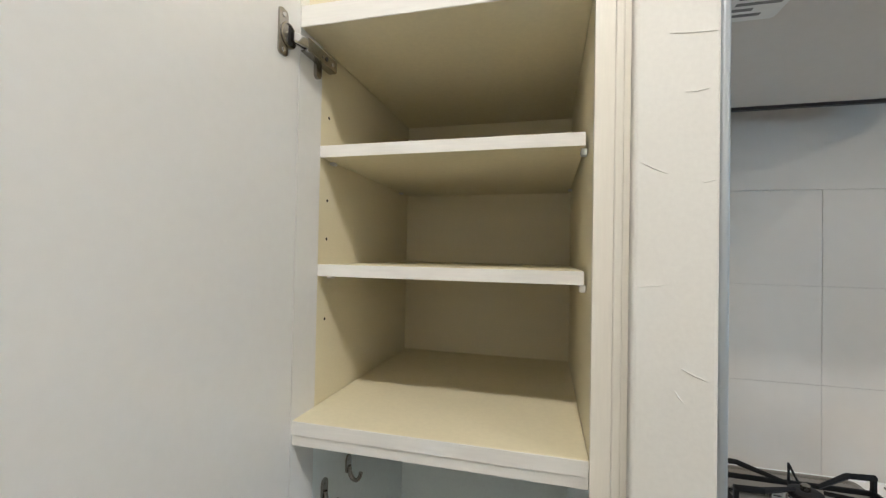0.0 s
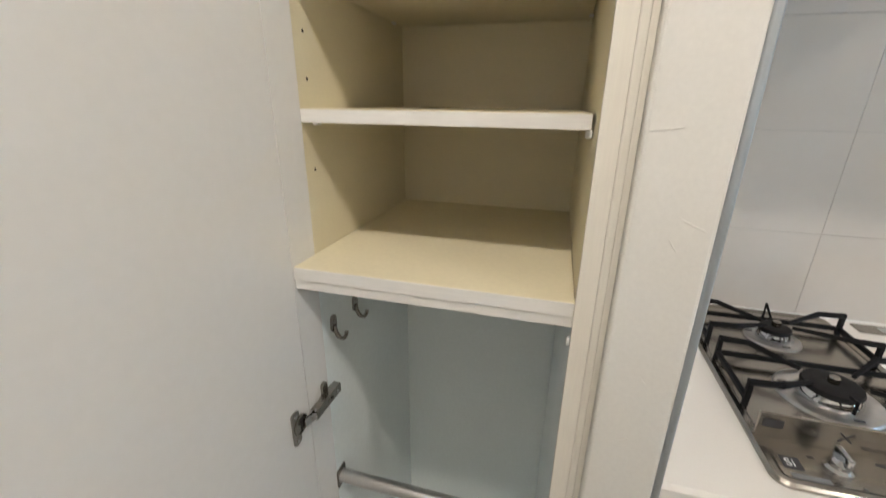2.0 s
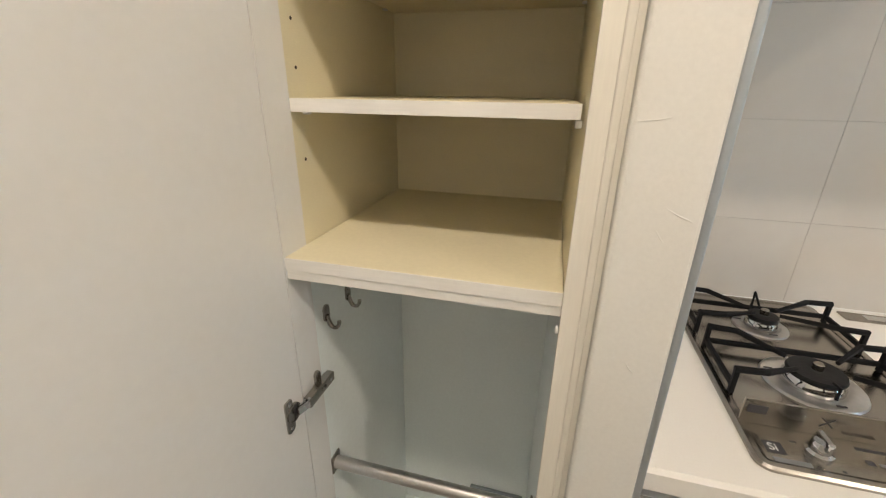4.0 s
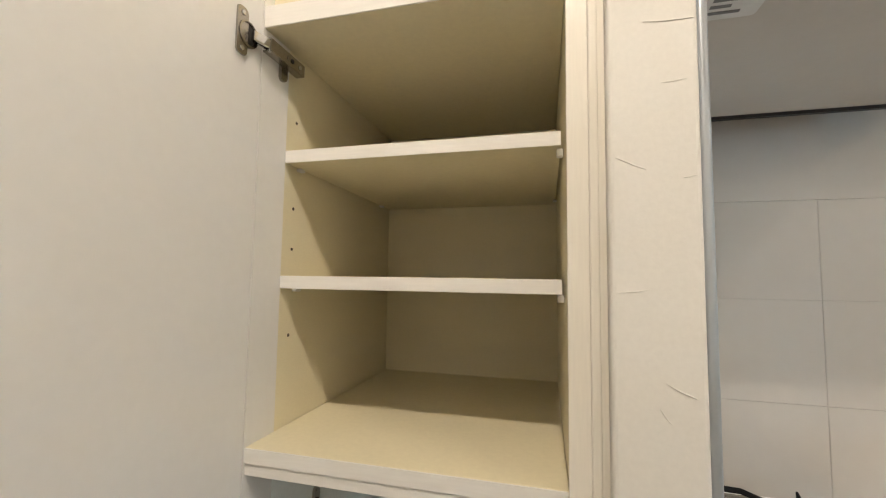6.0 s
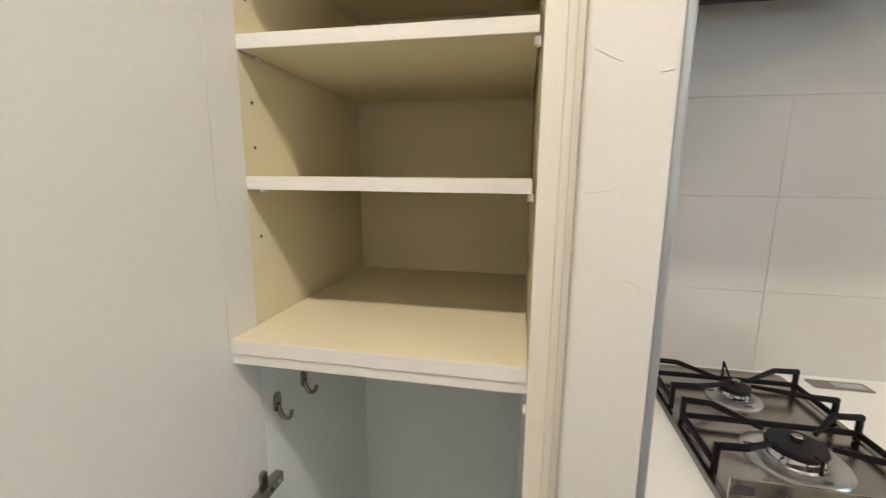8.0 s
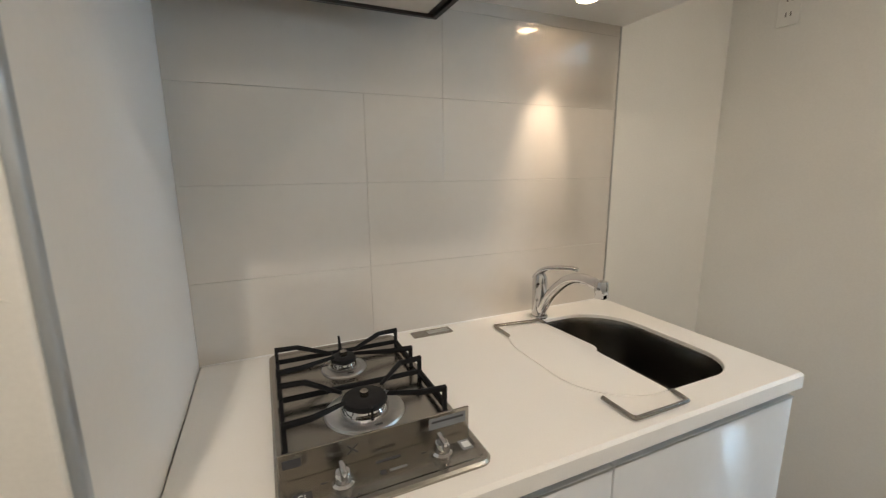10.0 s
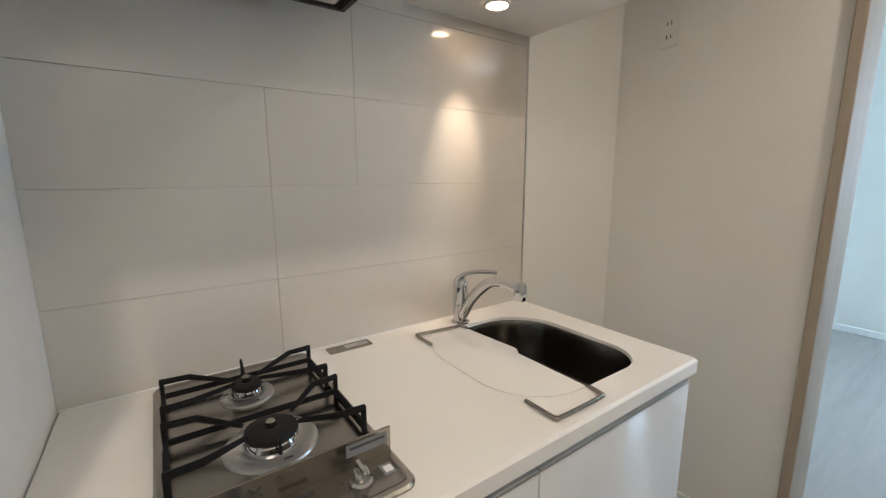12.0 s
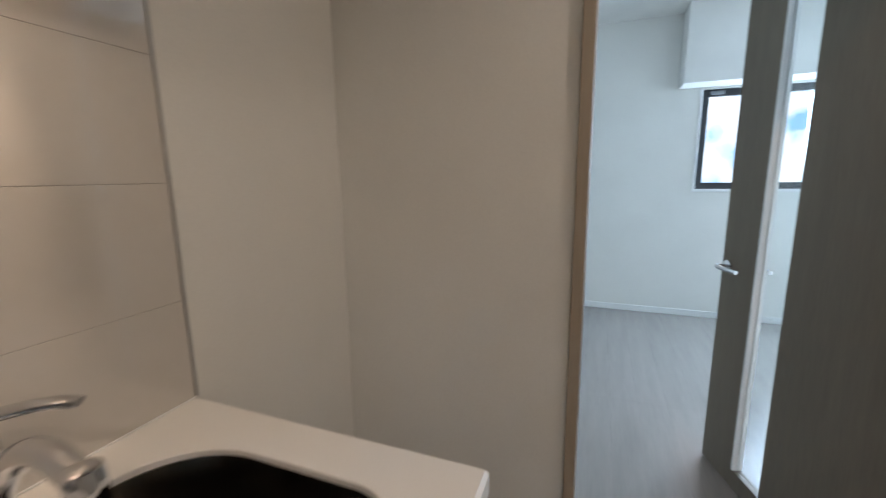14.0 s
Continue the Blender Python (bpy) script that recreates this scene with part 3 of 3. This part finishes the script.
def base_unit(x0, x1, label, split):
    ob = thing("base_cabinet", label, "cabinet", "kitchen base units")
    body = bmesh.new()
    for lo, hi in (((x0, 0.545, 0.09), (x0 + 0.016, BACK_Y - 0.01, CT - 0.041)), ((x1 - 0.016, 0.545, 0.09), (x1, BACK_Y - 0.01, CT - 0.041)), ((x0 + 0.016, 0.545, 0.09), (x1 - 0.016, BACK_Y - 0.03, 0.106)), ((x0 + 0.016, BACK_Y - 0.03, 0.09), (x1 - 0.016, BACK_Y - 0.01, CT - 0.041))):
        add_box(body, lo, hi)
    part("body", body, FRONT_WHITE, ob)
    part("grip_channel", box((x0 + 0.0005, 0.528, 0.772), (x1 - 0.0005, 0.5445, CT - 0.041)), CHANNEL, ob, "grey metal grip channel")
    part("plinth", box((x0, 0.575, 0.0), (x1, 0.590, 0.089)), CHANNEL, ob)
    tops = [0.788] + split
    for a, b in zip(tops, split + [0.092]):
        door = part("front", box((x0 + 0.0015, 0.508, b + 0.003), (x1 - 0.0015, 0.527, a), 0.0015), FRONT_WHITE, ob)
        part("grip_edge", box((x0 + 0.0015, 0.506, a - 0.004), (x1 - 0.0015, 0.5075, a - 0.0005)), ALU, door, "thin metal grip edge")


base_unit(NICHE_X + 0.002, 0.715, "gloss white drawer unit under the stove", [0.45])
base_unit(0.716, 0.945, "gloss white drawer unit with grey grip channel", [0.45])
base_unit(0.946, 1.498, "gloss white sink unit with grey grip channel", [])

# ---- sink ----
sink = thing("sink_bowl", "dark stainless sink bowl set under the worktop", "sink")
bm = bmesh.new()
loops = []
for inset, z in ((0.0005, CT - 0.0105), (0.0015, CT - 0.013), (0.003, CT - 0.060), (0.010, CT - 0.132), (0.016, CT - 0.148), (0.030, CT - 0.157), (0.12, CT - 0.161)):
    pts = round_rect(SX0 + inset, SY0 + inset, SX1 - inset, SY1 - inset, [max(0.03, q - inset) for q in (0.15, 0.10, 0.15, 0.15)], 10)
    loops.append([bm.verts.new((x, y, z)) for x, y in pts])
for a, b in zip(loops, loops[1:]):
    for k in range(len(a)):
        bm.faces.new((a[k], a[(k + 1) % len(a)], b[(k + 1) % len(a)], b[k]))
bm.faces.new(loops[-1])
bmesh.ops.recalc_face_normals(bm, faces=bm.faces)
part("bowl", bm, SINK_STEEL, sink, "", True)
part("drain", add_lathe(bmesh.new(), [(0.055, 0), (0.055, 0.003), (0.045, 0.004), (0.04, -0.001)], (1.21, 0.80, CT - 0.161), 28), STEEL, sink, "round steel strainer", True)

# white board over the near half of the bowl with its two wire handles
board = thing("sink_board", "white resin board laid over part of the sink", "sink board")
corner = round_rect(SX0 + 0.001, SY0 + 0.001, 1.160, SY1 - 0.001, [0.15, 0.004, 0.004, 0.15], 10)
def lip(v):
    """How far the drain lip stands out from the board's straight edge: a long taper that ends in a rounded step."""
    return 0.019 * (1 - v) if v > 0.04 else 0.0182 * max(0.0, min(1.0, (v + 0.06) / 0.10)) ** 0.5


side = [(1.160 + lip(v), 0.7915 + 0.2095 * v) for v in [-1 + 2 * k / 60 for k in range(61)]]
part("panel", add_slab(bmesh.new(), corner[:22] + side + corner[22:], CT - 0.012, CT + 0.0004, 0.001), COUNTER, board)
for ys, e in ((1, 0.0), (-1, 0.0)):
    yb = 1.018 if ys > 0 else 0.522
    yi = 0.940 if ys > 0 else 0.600
    h = bmesh.new()
    path = smooth_path([(1.004, yi, CT + 0.006), (1.004, yb - ys * 0.012, CT + 0.006), (1.008, yb - ys * 0.003, CT + 0.006), (1.018, yb, CT + 0.006), (1.135, yb - (0.014 if ys > 0 else 0.0), CT + 0.006), (1.150, yb - ys * 0.008, CT + 0.006), (1.154, yb - ys * 0.040, CT + 0.006)], 5)
    add_tube(h, path, 0.0046, 10)
    part("wire_handle", h, STEEL, board, "brushed steel handle", True)

# ---- tap ----
tap = thing("kitchen_tap", "chrome single-lever mixer tap with an arched spout", "tap")
TX, TY = 1.180, 1.042
part("base_ring", add_lathe(bmesh.new(), [(0.028, 0), (0.028, 0.004), (0.025, 0.007)], (TX, TY, CT + 0.0002), 32), CHROME, tap, "", True)
part("body", add_lathe(bmesh.new(), [(0.0225, 0), (0.0225, 0.050), (0.0215, 0.051), (0.0215, 0.053), (0.0225, 0.054), (0.0225, 0.105), (0.0205, 0.124), (0.014, 0.134), (0.004, 0.137)], (TX, TY, CT + 0.0074), 32), CHROME, tap, "", True)
bm = bmesh.new()
path = smooth_path([(TX, TY - 0.012, CT + 0.025), (TX - 0.002, TY - 0.06, CT + 0.092), (TX - 0.006, TY - 0.13, CT + 0.150), (TX - 0.012, TY - 0.195, CT + 0.171), (TX - 0.019, TY - 0.245, CT + 0.172), (TX - 0.022, TY - 0.268, CT + 0.168)], 7)
add_tube(bm, path, [0.0165 - 0.003 * k / (len(path) - 1) for k in range(len(path))], 16)
spout = part("spout", bm, CHROME, tap, "", True)
part("nozzle", add_lathe(bmesh.new(), [(0.014, 0.0), (0.0165, 0.003), (0.0165, 0.034), (0.0145, 0.042), (0.008, 0.044)], (TX - 0.022, TY - 0.270, CT + 0.142), 24), CHROME, spout, "", True)
bm = bmesh.new()
path = smooth_path([(TX - 0.002, TY + 0.015, CT + 0.126), (TX + 0.005, TY - 0.008, CT + 0.152), (TX + 0.025, TY - 0.040, CT + 0.163), (TX + 0.050, TY - 0.075, CT + 0.167), (TX + 0.064, TY - 0.096, CT + 0.164)], 7)
add_tube(bm, path, [0.020 - 0.008 * k / (len(path) - 1) for k in range(len(path))], 16, 0.45)
part("lever", bm, CHROME, tap, "", True)

vent = thing("worktop_plate", "brushed steel cover plate on the worktop", "cover plate")
part("plate", add_slab(bmesh.new(), round_rect(0.766, 1.042, 0.884, 1.082, 0.004, 3), CT + 0.0002, CT + 0.0028, 0.0008), STEEL, vent)
part("label", add_slab(bmesh.new(), round_rect(0.812, 1.052, 0.876, 1.074, 0.001, 2), CT + 0.0029, CT + 0.0033), ALU, vent)

# ---- stove ----
stove = thing("gas_stove", "two-burner stainless built-in gas stove with black grates", "stove")
KX0, KX1, KY0, KY1, KZ = 0.398, 0.718, 0.535, 1.087, CT + 0.0003
bm = bmesh.new()
loops = []
for inset, z in ((0.0, 0.0), (0.0, 0.004), (0.004, 0.0075), (0.012, 0.0075), (0.018, 0.005)):
    loops.append([bm.verts.new((x, y, KZ + z)) for x, y in round_rect(KX0 + inset, KY0 + inset, KX1 - inset, KY1 - inset, max(0.004, 0.022 - inset), 6)])
for a, b in zip(loops, loops[1:]):
    for k in range(len(a)):
        bm.faces.new((a[k], a[(k + 1) % len(a)], b[(k + 1) % len(a)], b[k]))
bm.faces.new(loops[-1])
bm.faces.new(loops[0][::-1])
bmesh.ops.recalc_face_normals(bm, faces=bm.faces)
part("top_plate", bm, STEEL, stove)
PZ = KZ + 0.005
baffle = part("baffle", box((0.404, 0.622, PZ), (0.715, 0.626, CT + 0.050), 0.001), STEEL, stove, "upright steel heat shield")
for lo, hi, mat in (((0.410, 0.6213, CT + 0.026), (0.436, 0.6218, CT + 0.040), INK), ((0.640, 0.6213, CT + 0.024), (0.708, 0.6218, CT + 0.044), PALE_INK), ((0.645, 0.6210, CT + 0.035), (0.704, 0.6212, CT + 0.039), INK)):
    part("printed_bar", box(lo, hi), mat, baffle)
for sgn in (1, -1):
    c = bmesh.new()
    add_box(c, (-0.011, -0.0004, -0.0012), (0.011, 0.0, 0.0012))
    ob = part("printed_cross", c, INK, baffle)
    ob.matrix_local = Matrix.Translation((0.512, 0.6216, CT + 0.030)) @ Euler((0, sgn * radians(42), 0)).to_matrix().to_4x4()


def burner(x, y, r):
    plate = part("drip_ring", add_lathe(bmesh.new(), [(r * 1.75, 0), (r * 1.70, 0.004), (r * 1.25, 0.006), (r * 1.10, 0.002)], (x, y, PZ + 0.0002), 40), RING, stove, "satin chrome drip ring", True)
    part("burner_body", add_lathe(bmesh.new(), [(r * 1.05, 0), (r * 1.05, 0.008), (r * 0.94, 0.014), (r * 0.92, 0.017)], (x, y, PZ + 0.003), 40), CHROME, stove, "polished burner ring", True)
    part("burner_cap", add_lathe(bmesh.new(), [(r * 0.97, 0), (r, 0.004), (r * 0.95, 0.009), (r * 0.45, 0.012), (r * 0.30, 0.011)], (x, y, PZ + 0.0202), 40), BURNER, stove, "black burner cap", True)
    part("sensor", add_lathe(bmesh.new(), [(0.008, 0), (0.008, 0.010), (0.006, 0.012)], (x, y, PZ + 0.0312), 20), STEEL, stove, "pan sensor", True)
    for a in (40, 160, 280):
        part("ring_notch", box((x + r * 1.45 * math.cos(radians(a)) - 0.007, y + r * 1.45 * math.sin(radians(a)) - 0.0015, PZ + 0.0058), (x + r * 1.45 * math.cos(radians(a)) + 0.007, y + r * 1.45 * math.sin(radians(a)) + 0.0015, PZ + 0.0072)), INK, plate)


B1, B2 = (0.557, 0.945), (0.562, 0.755)
burner(*B1, 0.029)
burner(*B2, 0.043)

GZ = CT + 0.057


def grate(y0, y1, centre, reach, stub):
    """One cast grate: low frame, corner posts, fingers toward the burner."""
    g = part("grate", bmesh.new(), ENAMEL, stove, "black enamelled grate")
    x0, x1, lo = 0.416, 0.700, PZ + 0.001
    for a, b in (((x0, y0), (x0, y1)), ((x1, y0), (x1, y1)), ((x0, y1), (x1, y1))):
        q = box((min(a[0], b[0]) - 0.0035, min(a[1], b[1]) - 0.0035, lo + 0.010), (max(a[0], b[0]) + 0.0035, max(a[1], b[1]) + 0.0035, lo + 0.020), 0.0015)
        part("frame_bar", q, ENAMEL, g)
    for x, y in ((x0, y0), (x1, y0), (x0, y1), (x1, y1)):
        s = 1 if x == x0 else -1
        part("post", box((x - 0.004, y - 0.0045, lo), (x + 0.004, y + 0.0045, GZ), 0.0012), ENAMEL, g)
        way = Vector((centre[0] - x, centre[1] - y, 0))
        tip = Vector((centre[0], centre[1], 0)) - way.normalized() * reach
        f = bmesh.new()
        mid = Vector((x + s * 0.045, y + (0.004 if y == y0 else -0.004), 0))
        add_tube(f, [(x - s * 0.003, y, GZ - 0.005), (mid.x, mid.y, GZ - 0.005), (tip.x, tip.y, GZ - 0.016)], [0.0062, 0.0060, 0.0040], 8)
        part("finger", f, ENAMEL, g)
    for yy, up in stub:
        f = bmesh.new()
        d = 1 if centre[1] > yy else -1
        add_tube(f, [(centre[0], yy, lo + 0.016), (centre[0], yy, GZ - 0.003 + up), (centre[0], centre[1] - d * reach, GZ - 0.016)], [0.0030, 0.0027, 0.0024], 8)
        part("finger", f, ENAMEL, g)


grate(0.885, 1.002, B1, 0.026, [(1.002, 0.006)])
grate(0.692, 0.828, B2, 0.044, [(0.694, -0.010)])


def knob(x, y):
    k = part("knob", add_lathe(bmesh.new(), [(0.017, 0), (0.017, 0.004), (0.013, 0.007), (0.0125, 0.018), (0.0105, 0.021)], (x, y, PZ + 0.0002), 28), PLASTIC, stove, "silver control knob", True)
    k.data.materials[0] = CHROME
    part("grip", box((x - 0.0045, y - 0.018, PZ + 0.015), (x + 0.0045, y + 0.014, PZ + 0.031), 0.003), CHROME, k)
    part("marking", box((x - 0.030, y + 0.012, PZ + 0.0002), (x - 0.021, y + 0.0145, PZ + 0.0006)), INK, stove)


knob(0.490, 0.584)
knob(0.647, 0.584)
for lo, hi, mat in (((0.422, 0.568), (0.446, 0.590), INK), ((0.545, 0.604), (0.585, 0.610), INK), ((0.545, 0.578), (0.555, 0.587), INK), ((0.560, 0.580), (0.588, 0.585), PALE_INK), ((0.682, 0.576), (0.703, 0.600), PALE_INK), ((0.425, 0.552), (0.470, 0.560), PALE_INK), ((0.505, 0.555), (0.509, 0.558), INK)):
    part("marking", box((*lo, PZ + 0.0002), (*hi, PZ + 0.0006)), mat, stove)
letters = bpy.data.curves.new("lettering", "FONT")
letters.body, letters.size, letters.extrude = "Si", 0.019, 0.0001
letters.materials.append(STICKER)
lettering = new("lettering", letters)
lettering.parent = stove
lettering.matrix_local = Matrix.Translation((0.4255, 0.5725, PZ + 0.0009))
part("marking", box((0.686, 0.581, PZ + 0.0008), (0.699, 0.595, PZ + 0.0011)), STICKER, stove)

# ---- range hood and hanging cupboard ----
HB, HX1 = 1.005, 0.826
hood = thing("range_hood", "slim range hood with a pale baffle panel and black gap", "range hood")
part("body", box((NICHE_X + 0.001, 0.530, 1.659), (HX1, HB + 0.001, 1.745), 0.002), BLACK, hood)
part("baffle_panel", box((NICHE_X + 0.016, 0.548, 1.657), (HX1 - 0.028, HB - 0.014, 1.6588), 0.003), HOOD, hood, "pale grey underside panel")
part("front_strip", box((NICHE_X + 0.001, 0.520, 1.655), (HX1, 0.5295, 1.745), 0.002), HOOD, hood)
for lo, hi in (((NICHE_X + 0.002, HB - 0.011, 1.650), (HX1 - 0.001, HB, 1.6585)), ((HX1 - 0.013, 0.545, 1.650), (HX1 - 0.001, HB - 0.0112, 1.6585))):
    part("rim", box(lo, hi, 0.001), BLACK, hood, "black rim")
st = part("sticker", add_slab(bmesh.new(), round_rect(0.288, 0.556, 0.356, 0.634, 0.006, 4), 1.6560, 1.6568), STICKER, hood, "white printed sticker")
for k in range(5):
    part("printed_bar", box((0.296, 0.564 + 0.013 * k, 1.6554), (0.296 + 0.024 + 0.028 * ((k * 7) % 3) / 2, 0.570 + 0.013 * k, 1.6559)), PALE_INK, st)
wall_unit = thing("wall_cabinet", "white hanging cabinet with a recessed downlight underneath", "cabinet")
part("body", box((NICHE_X + 0.001, 0.735, 1.7465), (1.512, BACK_Y - 0.001, 2.35), 0.0015), NICHE_PANEL, wall_unit)
for x0, x1 in ((NICHE_X + 0.002, 0.826), (0.828, 1.168), (1.170, 1.511)):
    part("door", box((x0, 0.715, 1.743), (x1, 0.7345, 2.349), 0.0015), FRONT_WHITE, wall_unit)


def downlight(name, x, y, z, r, label):
    ob = thing(name, label, "lamp")
    part("rim", add_lathe(bmesh.new(), [(r, 0), (r, -0.004), (r * 0.82, -0.006), (r * 0.80, -0.002)], (x, y, z), 36), PLASTIC, ob, "", True)
    part("lens", add_lathe(bmesh.new(), [(r * 0.78, 0), (r * 0.76, -0.0015)], (x, y, z - 0.0005), 36), LAMP_GLASS, ob, "glowing lens").visible_shadow = False
    ob.children[0].visible_shadow = False


downlight("cabinet_downlight", 1.240, 0.965, 1.7462, 0.036, "small round warm downlight under the hanging cabinet")
downlight("ceiling_downlight", 0.12, -0.22, HALL_H - 0.0005, 0.05, "round warm ceiling downlight")
downlight("ceiling_downlight", 1.62, -0.32, HALL_H - 0.0005, 0.05, "round warm ceiling downlight")

# ---- trim, outlet ----
structure("trim_tile_edge", box((TILE_R + 0.0002, BACK_Y - 0.008, CT + 0.0005), (TILE_R + 0.0055, BACK_Y - 0.0045, 1.7455), 0.001), ALU, "thin grey metal edge strip beside the tiles", "trim")
outlet = thing("wall_outlet", "white wall power outlet with two sockets", "outlet")
part("plate", box((END_X - 0.004, 0.882, 1.757), (END_X - 0.0005, 0.948, 1.873), 0.003), WALLPAPER, outlet)
for z in (1.792, 1.838):
    for y in (0.908, 0.922):
        part("slot", box((END_X - 0.0048, y - 0.0015, z - 0.007), (END_X - 0.0041, y + 0.0015, z + 0.007)), HOLE, outlet)

# raised fibres in the wallpaper of the pillar
for x, z, a, l in ((0.230, 1.655, 9, 0.030), (0.222, 1.567, -3, 0.046), (0.186, 1.425, -24, 0.030), (0.186, 1.300, 10, 0.030), (0.226, 1.209, -26, 0.028), (0.212, 1.185, -55, 0.016), (0.226, 1.505, 3, 0.022), (0.238, 1.41, 5, 0.012), (0.210, 1.02, -50, 0.014), (0.200, 0.93, 30, 0.016)):
    f = bmesh.new()
    pts = [(x - 0.011 + l * (t - 0.5) * math.cos(radians(a)), PIL_Y - 0.0001, z + l * (t - 0.5) * math.sin(radians(a)) + 0.0006 * math.sin(5 * t + 40 * x)) for t in (0, 0.25, 0.5, 0.75, 1)]
    add_tube(f, pts, [0.0004, 0.0008, 0.0009, 0.0008, 0.0005], 6)
    part("paper_fibre", f, WALLPAPER, pillar)

# ---- tiles ----
COURSES = [(0.851, 1.052, (0.667,)), (1.052, 1.274, (0.667,)), (1.274, 1.493, (0.667, 0.882)), (1.493, 1.7145, (0.882,)), (1.7145, 1.95, (0.882,))]
for z0, z1, cuts in COURSES:
    xs = [NICHE_X, *cuts, TILE_R]
    for a, b in zip(xs, xs[1:]):
        part("tile", box((a + 0.0001, BACK_Y - 0.0050, z0 + 0.0001), (b - 0.0001, BACK_Y - 0.0035, z1 - 0.0001), 0.0013, 3), TILE, tile_wall)

# ---- floor planks of the room ----
plank_w, plank_l = 0.15, 1.2
row, y = 0, ROOM_LO
while y < ROOM_HI - 0.01:
    x = HALL_LEFT - 0.37 * (row % 3)
    while x < FAR_X - 0.02:
        lo_x, hi_x = max(x, HALL_LEFT + 0.01), min(x + plank_l, FAR_X - 0.012)
        if lo_x < ROOM_X - 0.05 < hi_x:
            hi_x = ROOM_X - 0.05
            x = hi_x - plank_l
        part("plank", box((lo_x + 0.0001, y + 0.0001, -0.0118), (hi_x - 0.0001, y + plank_w - 0.0001, 0.0), 0.00015, 1), FLOOR if lo_x > ROOM_X - 0.06 else HALL_FLOOR, room_floor)
        x += plank_l
    y += plank_w
    row += 1
